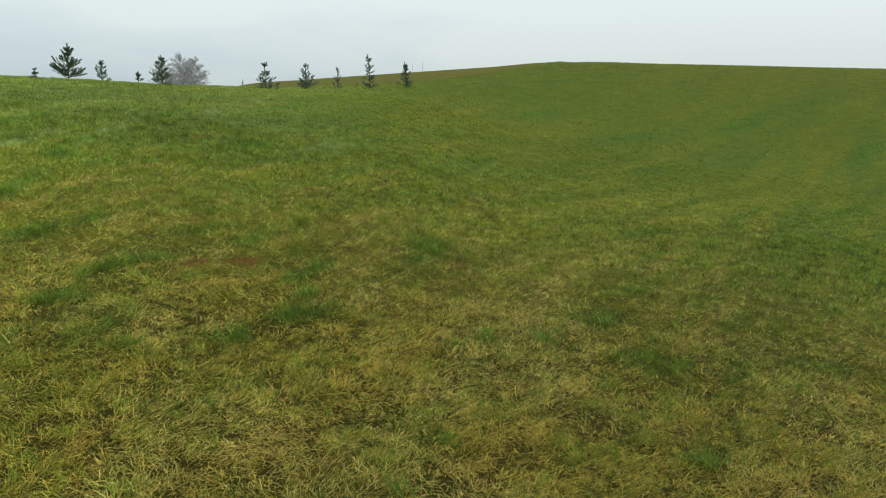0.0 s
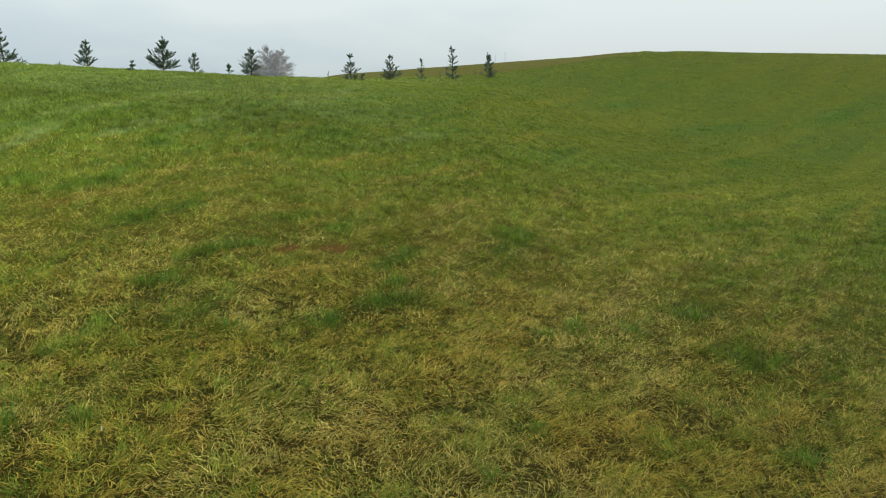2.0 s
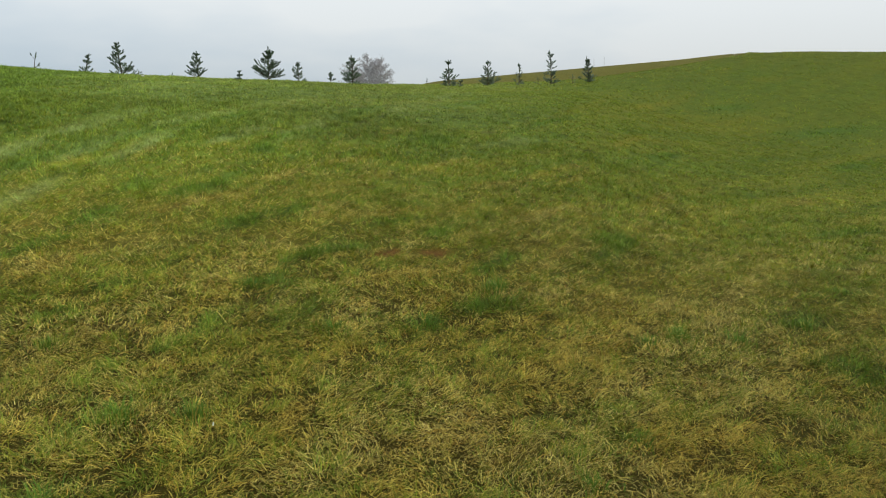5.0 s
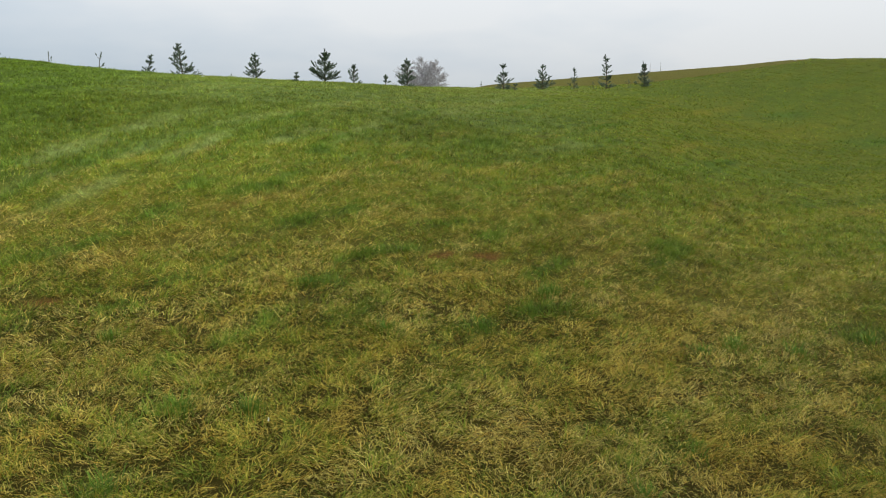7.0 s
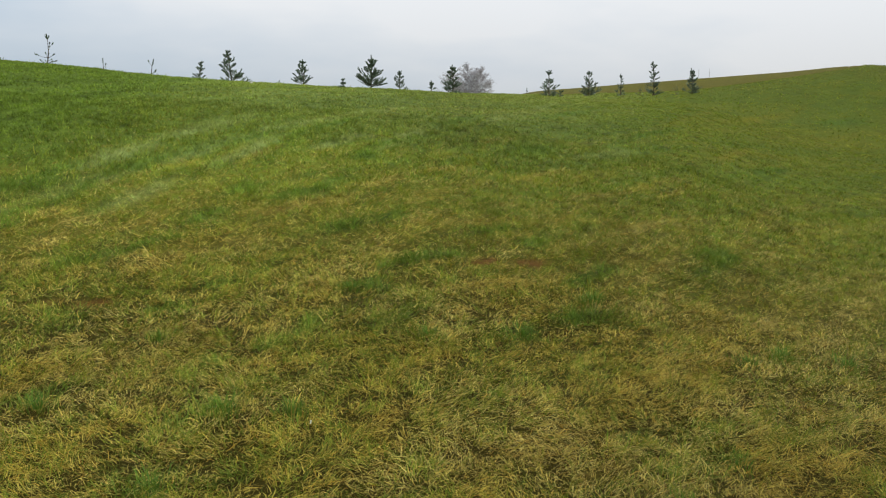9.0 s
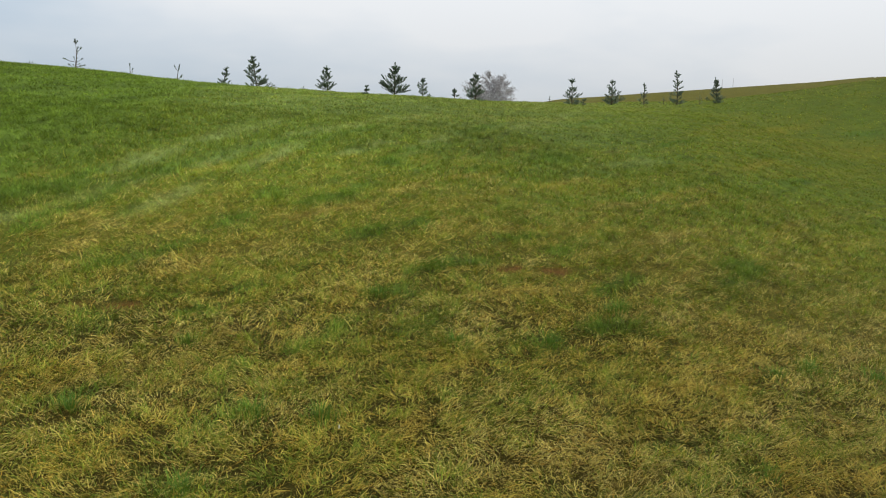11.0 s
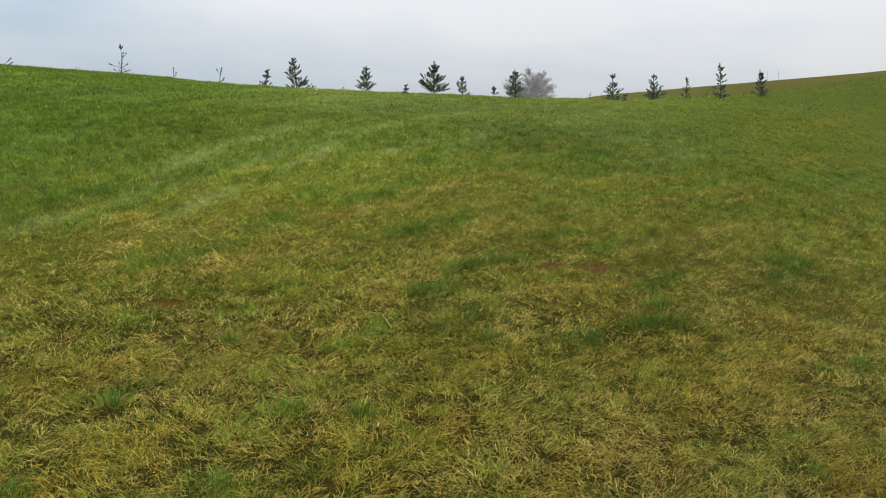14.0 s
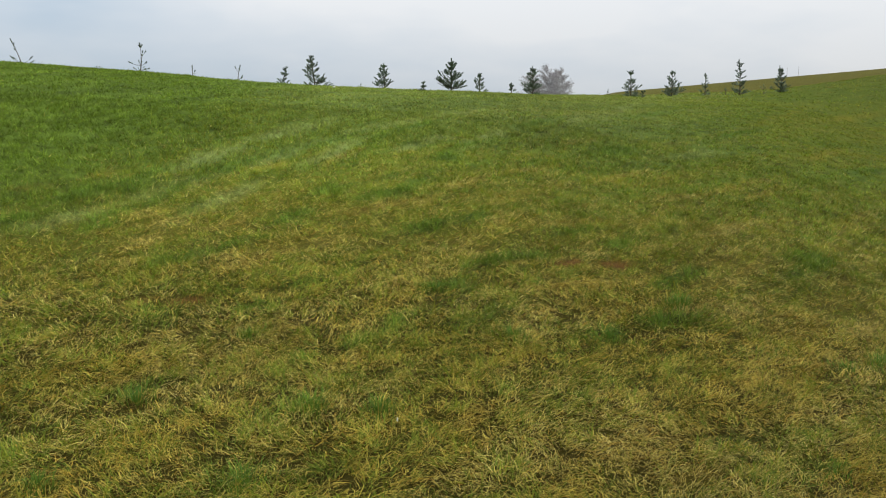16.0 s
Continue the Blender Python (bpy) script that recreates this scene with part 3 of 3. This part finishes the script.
build_grass(11, 2.1, 4.2, -44, 54, 23500, 0.056, 0.0025, True)
build_grass(12, 4.2, 5.5, -44, 54, 16000, 0.054, 0.0031, True)
build_grass(13, 5.5, 7.5, -44, 54, 11500, 0.048, 0.0047, False)
build_grass(14, 7.5, 13.0, -44, 53, 5000, 0.042, 0.0078, False)
build_grass(15, 13.0, 28.0, -44, 52, 1100, 0.031, 0.016, False)
build_grass(16, 28.0, 75.0, -12, 50, 85, 0.038, 0.040, False)
build_grass(17, 0.05, 2.1, -180, 180, 6000, 0.055, 0.0060, False)
build_grass(18, 2.1, 9.0, 54, 316, 1600, 0.055, 0.0095, False)


# ---------------------------------------------------------------- helpers for plants
def part(name, mesh, mat, parent, label=""):
    mesh.materials.append(mat)
    ob = new(name, mesh)
    ob.parent = parent
    if label:
        tagged(ob, label)
    return ob


def tube(points, radii, sides=6):
    """verts and faces of a tapered round stem along points"""
    verts, faces = [], []
    for k, (p, rad) in enumerate(zip(points, radii)):
        ahead = (points[min(k + 1, len(points) - 1)] - points[max(k - 1, 0)]).normalized()
        right = ahead.cross(Vector((0.31, 0.95, 0.1))).normalized()
        up = right.cross(ahead)
        for s in range(sides):
            a = 2 * math.pi * s / sides
            verts.append(p + (right * math.cos(a) + up * math.sin(a)) * rad)
    for k in range(len(points) - 1):
        for s in range(sides):
            t = (s + 1) % sides
            faces.append((k * sides + s, k * sides + t, (k + 1) * sides + t, (k + 1) * sides + s))
    verts.append(points[-1])
    last = (len(points) - 1) * sides
    for s in range(sides):
        faces.append((last + s, last + (s + 1) % sides, len(verts) - 1))
    return verts, faces


def mesh_of(name, pieces):
    verts, faces = [], []
    for v, f in pieces:
        o = len(verts)
        verts += v
        faces += [tuple(i + o for i in face) for face in f]
    mesh = bpy.data.meshes.new(name)
    mesh.from_pydata(verts, [], faces)
    return mesh


def needle_shoot(rng, a, b, needle, count):
    """needles all round the shoot from a to b, pointing forward"""
    verts, faces = [], []
    axis = b - a
    way = axis.normalized()
    right = way.cross(Vector((0.2, 0.3, 0.93))).normalized()
    up = right.cross(way)
    for k in range(count):
        u = rng.random() ** 0.8
        p = a + axis * u
        ang = rng.uniform(0, 2 * math.pi)
        out_way = right * math.cos(ang) + up * math.sin(ang)
        d = (way * rng.uniform(0.7, 1.3) + out_way * rng.uniform(0.5, 0.85)).normalized()
        w = d.cross(out_way.cross(way) + way * 0.3).normalized() * 0.0030
        o = len(verts)
        verts += [p - w, p + w, p + d * needle * rng.uniform(0.7, 1.15)]
        faces.append((o, o + 1, o + 2))
    return verts, faces


def young_pine(x, y, tall, whorls, per_whorl, lean, spread, seed, label, side_shoots=2, bare_foot=0.1, group="young pines along the crest"):
    """lean: degrees to the east; spread: branch reach against the height; side_shoots: how bushy each branch is"""
    rng = random.Random(seed)
    foot = Vector((x, y, float(height(np.array([x]), np.array([y]))[0]) - 0.02))
    base = tagged(new("young_pine"), label, "pine tree", group)
    base.location = foot
    tip = Vector((math.tan(radians(lean)) * tall, rng.uniform(-0.03, 0.03) * tall, tall))
    bow = Vector((rng.uniform(-0.05, 0.05) * tall, 0, 0))

    def stem(u):
        return tip * u + bow * math.sin(u * math.pi)

    thick = 0.009 + 0.010 * tall
    part("trunk", mesh_of("trunk", [tube([stem(k / 8) for k in range(9)], [thick * (1 - 0.8 * k / 8) for k in range(9)])]), PINE_BARK, base)
    needle = 0.027 + 0.018 * min(tall, 1.2)
    leader = rng.uniform(0.17, 0.24) if whorls > 2 else 0.42
    candles = [needle_shoot(rng, stem(1 - leader), stem(0.985), needle, int(700 * leader * tall) + 40)]
    for k in range(3 if whorls > 2 else 0):
        a = rng.uniform(0, 2 * math.pi)
        p = stem(1 - leader)
        candles.append(needle_shoot(rng, p, p + Vector((math.cos(a) * 0.5, math.sin(a) * 0.5, 1)) * leader * tall * rng.uniform(0.35, 0.6), needle, 70))
    if side_shoots:
        for k in range(6):
            u = bare_foot + (1 - leader - bare_foot) * k / 6
            candles.append(needle_shoot(rng, stem(u), stem(u + (1 - leader - bare_foot) / 6), needle, int(90 * tall)))
    part("leader_shoot", mesh_of("leader_shoot", candles), NEEDLE, base)
    for k in range(whorls):
        level = bare_foot + (1 - leader - bare_foot) * (k / max(whorls - 1, 1)) ** 1.2
        turn = rng.uniform(0, 6.28)
        count = max(2, round(per_whorl * (1.35 - 0.8 * level)))
        for b in range(count):
            if rng.random() < 0.10:
                continue
            u = max(0.03, level + rng.uniform(-0.5, 0.5) * (1 - leader - bare_foot) / max(whorls, 2))
            a = turn + 2 * math.pi * b / count + rng.uniform(-0.35, 0.35)
            flat = Vector((math.cos(a), math.sin(a), 0))
            reach = (1.0 if whorls > 2 else 1.6) * spread * tall * max(1 - u, 0.12) ** 0.7 * rng.uniform(0.5, 1.2)
            climb = radians(rng.uniform(-8, 24) + 42 * u)
            pts = [stem(u)]
            for part_of in (0.4, 0.33, 0.27):
                pts.append(pts[-1] + (flat * math.cos(climb) + Vector((0, 0, math.sin(climb)))) * reach * part_of * 1.15)
                climb = min(climb + radians(rng.uniform(4, 18)), radians(78))
            branch = part("branch", mesh_of("branch", [tube(pts, [thick * 0.42, thick * 0.32, thick * 0.22, 0.002], 4)]), PINE_BARK, base)
            dense = int(50 + 330 * reach)
            tufts = [needle_shoot(rng, pts[2].lerp(pts[1], 0.3), pts[3], needle, dense)]
            if side_shoots:
                tufts.append(needle_shoot(rng, pts[1].lerp(pts[0], 0.5), pts[2], needle * 0.8, dense // 2))
            for s in range(side_shoots + 1 if side_shoots else 0):
                w = rng.uniform(-0.7, 1.0)
                from_pt = pts[1].lerp(pts[2], w) if w > 0 else pts[1].lerp(pts[0], -w)
                turn_way = Vector((-flat.y, flat.x, 0)) * (1 if s % 2 else -1)
                aim = flat * rng.uniform(0.35, 0.8) + turn_way * rng.uniform(0.4, 0.9) + Vector((0, 0, rng.uniform(0.45, 1.3)))
                to_pt = from_pt + aim.normalized() * (0.04 + 0.36 * reach) * rng.uniform(0.55, 1.15)
                tufts.append(needle_shoot(rng, from_pt, to_pt, needle, 75))
            part("needles", mesh_of("needles", tufts), NEEDLE, branch, "dark green needle tufts")
    return base


LEGGY = "sparse young pine with few upturned shoots on the crest"
BUSHY = "bushy young pine with dense dark green shoots on the crest"
SLIM = "slim young pine with a tall leader on the crest"
TINY = "tiny pine seedling barely above the grass"
young_pine(-14.35, 22.95, 0.72, 2, 3, -22, 0.34, 1, "crooked young pine leaning over on the crest", 0, 0.08)
young_pine(-11.24, 23.63, 0.84, 4, 4, 1, 0.36, 2, LEGGY, 0, 0.06)
young_pine(-12.54, 23.66, 0.10, 1, 3, 5, 0.7, 27, TINY, 0, 0.2)
young_pine(-9.60, 23.37, 0.35, 1, 3, 0, 0.40, 3, TINY, 0, 0.25)
young_pine(-8.17, 22.99, 0.45, 2, 3, 10, 0.34, 4, LEGGY, 0, 0.2)
young_pine(-6.85, 22.62, 0.50, 4, 5, 16, 0.36, 5, "many-stemmed young pine leaning over on the crest", 1, 0.06)
young_pine(-5.90, 22.46, 0.82, 5, 6, -9, 0.48, 6, BUSHY, 3, 0.06)
young_pine(-5.45, 22.30, 0.13, 1, 3, 0, 0.6, 7, TINY, 0, 0.2)
young_pine(-4.60, 22.01, 0.12, 1, 3, 12, 0.6, 8, TINY, 0, 0.2)
young_pine(-3.90, 21.73, 0.66, 5, 6, -2, 0.44, 9, BUSHY, 2, 0.12)
young_pine(-2.91, 21.57, 0.22, 3, 4, 4, 0.42, 10, TINY, 1, 0.05)
young_pine(-2.24, 21.86, 0.84, 6, 7, 1, 0.50, 11, BUSHY, 3, 0.08)
young_pine(-1.58, 22.70, 0.52, 4, 5, -1, 0.42, 12, SLIM, 1, 0.15)
young_pine(-0.80, 24.03, 0.34, 3, 4, 0, 0.42, 13, LEGGY, 1, 0.35)
young_pine(-0.22, 25.10, 0.84, 6, 6, -1, 0.40, 14, BUSHY, 3, 0.06)
young_pine(2.36, 30.99, 0.26, 2, 2, 0, 0.14, 15, TINY, 0, 0.1)
young_pine(2.79, 27.52, 0.84, 4, 6, -1, 0.46, 16, BUSHY, 3, 0.06)
young_pine(3.20, 28.27, 0.24, 2, 4, 20, 0.42, 17, "low spreading pine seedling beside a taller pine", 1, 0.1)
young_pine(4.43, 30.33, 0.88, 5, 6, 0, 0.46, 18, BUSHY, 3, 0.04)
young_pine(5.80, 31.80, 0.80, 4, 4, 0, 0.28, 19, SLIM, 1, 0.1)
young_pine(6.67, 32.55, 0.29, 2, 3, 0, 0.32, 20, TINY, 0, 0.1)
young_pine(7.28, 33.06, 1.29, 6, 5, -3, 0.28, 21, SLIM, 2, 0.05)
young_pine(8.37, 34.05, 0.38, 2, 3, 0, 0.32, 22, TINY, 0, 0.1)
young_pine(9.20, 34.89, 1.04, 6, 6, -3, 0.36, 23, BUSHY, 3, 0.04)


# ---------------------------------------------------------------- taller tufts in the sward
def grass_tuft(x, y, tall, seed):
    rng = np.random.RandomState(seed)
    n = 110
    a, d = rng.uniform(0, 2 * math.pi, n), np.abs(rng.normal(0, 0.05, n))
    px, py = x + d * np.cos(a), y + d * np.sin(a)
    base = np.column_stack([px, py, height(px, py) - 0.005])
    way = a + rng.normal(0, 0.7, n)
    size = tall * rng.uniform(0.45, 1.1, n)
    t1, t2 = np.radians(rng.uniform(5, 40, n)), np.radians(rng.uniform(35, 85, n))
    flat = np.column_stack([np.cos(way), np.sin(way), np.zeros(n)])
    up = np.array((0, 0, 1.0))[None]
    mid = base + (flat * np.sin(t1)[:, None] + up * np.cos(t1)[:, None]) * (size * 0.6)[:, None]
    tip = mid + (flat * np.sin(t2)[:, None] + up * np.cos(t2)[:, None]) * (size * 0.4)[:, None]
    side = np.column_stack([-np.sin(way), np.cos(way), np.zeros(n)]) * (0.0016 * rng.uniform(0.7, 1.3, n))[:, None]
    verts = np.stack([base - side, base + side, mid - side, mid + side, tip], 1).reshape(-1, 3)
    tone = lerp(DEEP[None] * 1.2, FRESH[None] * 1.1, rng.rand(n)) * rng.uniform(0.75, 1.25, (n, 1))
    tone[rng.rand(n) < 0.12] = STRAW_TONE * 0.9
    return verts, np.repeat(tone, 5, 0)


TUFTS = [
    (1.72, 4.51), (-0.63, 3.15), (-0.59, 4.62), (0.32, 4.24), (0.79, 4.94), (1.69, 4.45), (2.07, 4.52),
    (2.63, 4.83), (0.77, 2.77), (-0.15, 4.00), (-0.99, 2.62), (1.48, 4.32), (-1.66, 2.54), (-0.90, 3.18),
    (-1.39, 3.85), (0.73, 4.90), (4.79, 5.24), (3.42, 5.78), (2.09, 2.87), (-1.62, 3.17), (1.07, 3.16)]
tufts = [grass_tuft(x, y, (0.075, 0.095, 0.06)[k % 3], 300 + k) for k, (x, y) in enumerate(TUFTS)]
blades = sum(len(v) for v, c in tufts) // 5
o = np.arange(blades)[:, None] * 5
tuft_mesh = raw_mesh("grass_tufts", np.vstack([v for v, c in tufts]), np.column_stack([o, o + 1, o + 3, o + 2, o + 2, o + 3, o + 4]).ravel(), np.column_stack([np.arange(blades) * 7, np.arange(blades) * 7 + 4]).ravel())
paint(tuft_mesh, np.vstack([c for v, c in tufts]))
tuft_mesh.materials.append(BLADE)
tagged(new("grass_tufts", tuft_mesh), "fresh green grass tufts scattered in the short sward", "grass tufts", kind="stuff")


# ---------------------------------------------------------------- bare birches beyond the crest
def bare_birch(x, y, tall, wide, seed, label, limbs=70):
    """limbs climb from the trunk to points of a rounded crown, fine twigs hang about their ends"""
    rng = random.Random(seed)
    foot = Vector((x, y, float(height(np.array([x]), np.array([y]))[0]) - 0.1))
    base = tagged(new("birch_tree"), label, "tree", "bare birches beyond the crest")
    base.location = foot
    sway = rng.uniform(-0.05, 0.05)
    trunk_pts = [Vector((sway * tall * (k / 9) ** 1.5, 0.08 * math.sin(k), tall * 0.9 * k / 9)) for k in range(10)]
    part("trunk", mesh_of("trunk", [tube(trunk_pts, [0.085 * (1 - 0.9 * k / 9) for k in range(10)], 8)]), BIRCH_BARK, base, "pale birch trunk")
    heart = Vector((sway * tall * 0.5, 0, tall * 0.5))
    for k in range(limbs):
        a, dip = rng.uniform(0, 2 * math.pi), math.asin(rng.uniform(-0.75, 1.0))
        full = rng.uniform(0.55, 1.0) ** 0.6
        end = heart + Vector((math.cos(a) * math.cos(dip) * wide * 0.5, math.sin(a) * math.cos(dip) * wide * 0.5, math.sin(dip) * tall * 0.48)) * full
        u = max(0.06, min(0.85, (end.z - rng.uniform(0.45, 0.8) * math.hypot(end.x, end.y)) / (0.9 * tall)))
        i = u * 9
        p = trunk_pts[int(i)].lerp(trunk_pts[min(int(i) + 1, 9)], i - int(i))
        mid = p.lerp(end, 0.5) + Vector((0, 0, 0.10 * (end - p).length))
        limb = part("limb", mesh_of("limb", [tube([p, mid, end], [0.036, 0.022, 0.008], 4)]), BIRCH_TWIG, base)
        outward = (end - heart).normalized()
        twigs = []
        for t in range(44):
            q = p.lerp(mid, rng.uniform(0.5, 1)) if rng.random() < 0.3 else mid.lerp(end, rng.random())
            d = (outward * 0.8 + Vector((rng.gauss(0, 0.8), rng.gauss(0, 0.8), rng.gauss(0.35, 0.6)))).normalized()
            long = rng.uniform(0.3, 0.85)
            e = q + d * long * 0.6
            g = e + (d * 0.5 + Vector((0, 0, -0.8))).normalized() * long * 0.6
            w = d.cross(Vector((rng.random(), rng.random(), 0.3))).normalized() * 0.0065
            twigs.append(([q - w, q + w, e + w * 0.7, e - w * 0.7, g], [(0, 1, 2, 3), (3, 2, 4)]))
            for s in range(3):
                q2 = q.lerp(e, rng.random())
                d2 = (d + Vector((rng.gauss(0, .8), rng.gauss(0, .8), rng.gauss(-0.1, .6)))).normalized() * rng.uniform(0.15, 0.4)
                w2 = d2.cross(Vector((0.3, rng.random(), 0.5))).normalized() * 0.0065
                twigs.append(([q2 - w2, q2 + w2, q2 + d2], [(0, 1, 2)]))
        part("twig_spray", mesh_of("twig_spray", twigs), BIRCH_TWIG, limb, "fine leafless grey twigs")
    return base


bare_birch(-1.0, 118.0, 5.0, 4.2, 31, "low leafless grey birch behind a young pine", 50)
bare_birch(1.2, 120.0, 5.6, 5.2, 32, "tallest leafless grey birch in the rounded clump", 95)
bare_birch(2.7, 119.0, 5.0, 3.8, 33, "leafless grey birch at the clump's edge", 55)


# ---------------------------------------------------------------- stakes on the far ridge, scrap in the grass
def stake(x, y, tall, lean):
    z = float(height(np.array([x]), np.array([y]))[0])
    base = tagged(new("stake"), "thin weathered stake standing on the far ridge", "stake", "stakes on the ridge")
    base.location = (x, y, z - 0.1)
    pts = [Vector((lean * tall * k / 3, 0, tall * k / 3)) for k in range(4)]
    part("post", mesh_of("post", [tube(pts, [0.022, 0.021, 0.02, 0.016], 8)]), STAKE, base)
    part("cap", mesh_of("cap", [tube([pts[-1], pts[-1] + Vector((0, 0, 0.05))], [0.028, 0.022], 8)]), STAKE, base)


stake(33.0, 116.8, 1.35, 0.02)
stake(31.4, 116.0, 1.3, -0.02)


def petal(x, y):
    z = float(height(np.array([x]), np.array([y]))[0])
    bm = bmesh.new()
    bmesh.ops.create_cone(bm, cap_ends=True, segments=8, radius1=0.0024, radius2=0.002, depth=0.016)
    bmesh.ops.bevel(bm, geom=bm.edges[:], offset=0.0005, segments=1, affect="EDGES")
    mesh = bpy.data.meshes.new("white_stub")
    bm.to_mesh(mesh)
    bm.free()
    mesh.materials.append(PETAL)
    ob = tagged(new("white_stub", mesh), "small white paper stub upright in the grass", "litter")
    ob.matrix_world = pose(x, y, z + 0.022, 12, 8, 0)


petal(-0.542, 3.040)


def field_stone(x, y, size, seed, label):
    """a rounded stone, half sunk into the turf"""
    rng = random.Random(seed)
    bm = bmesh.new()
    bmesh.ops.create_icosphere(bm, subdivisions=2, radius=size / 2)
    for v in bm.verts:
        v.co *= 1 + rng.uniform(-0.12, 0.12)
        v.co.z *= 0.65
    mesh = bpy.data.meshes.new("field_stone")
    bm.to_mesh(mesh)
    bm.free()
    mesh.polygons.foreach_set("use_smooth", np.ones(len(mesh.polygons), bool))
    mesh.materials.append(STONE)
    ob = tagged(new("field_stone", mesh), label, "stone")
    ob.location = (x, y, float(height(np.array([x]), np.array([y]))[0]) + size * 0.2)


field_stone(-4.67, 19.46, 0.07, 3, "small pale stone lying in the grass below the crest")
field_stone(47.61, 108.44, 0.28, 4, "pale boulder on the brow of the far rise")
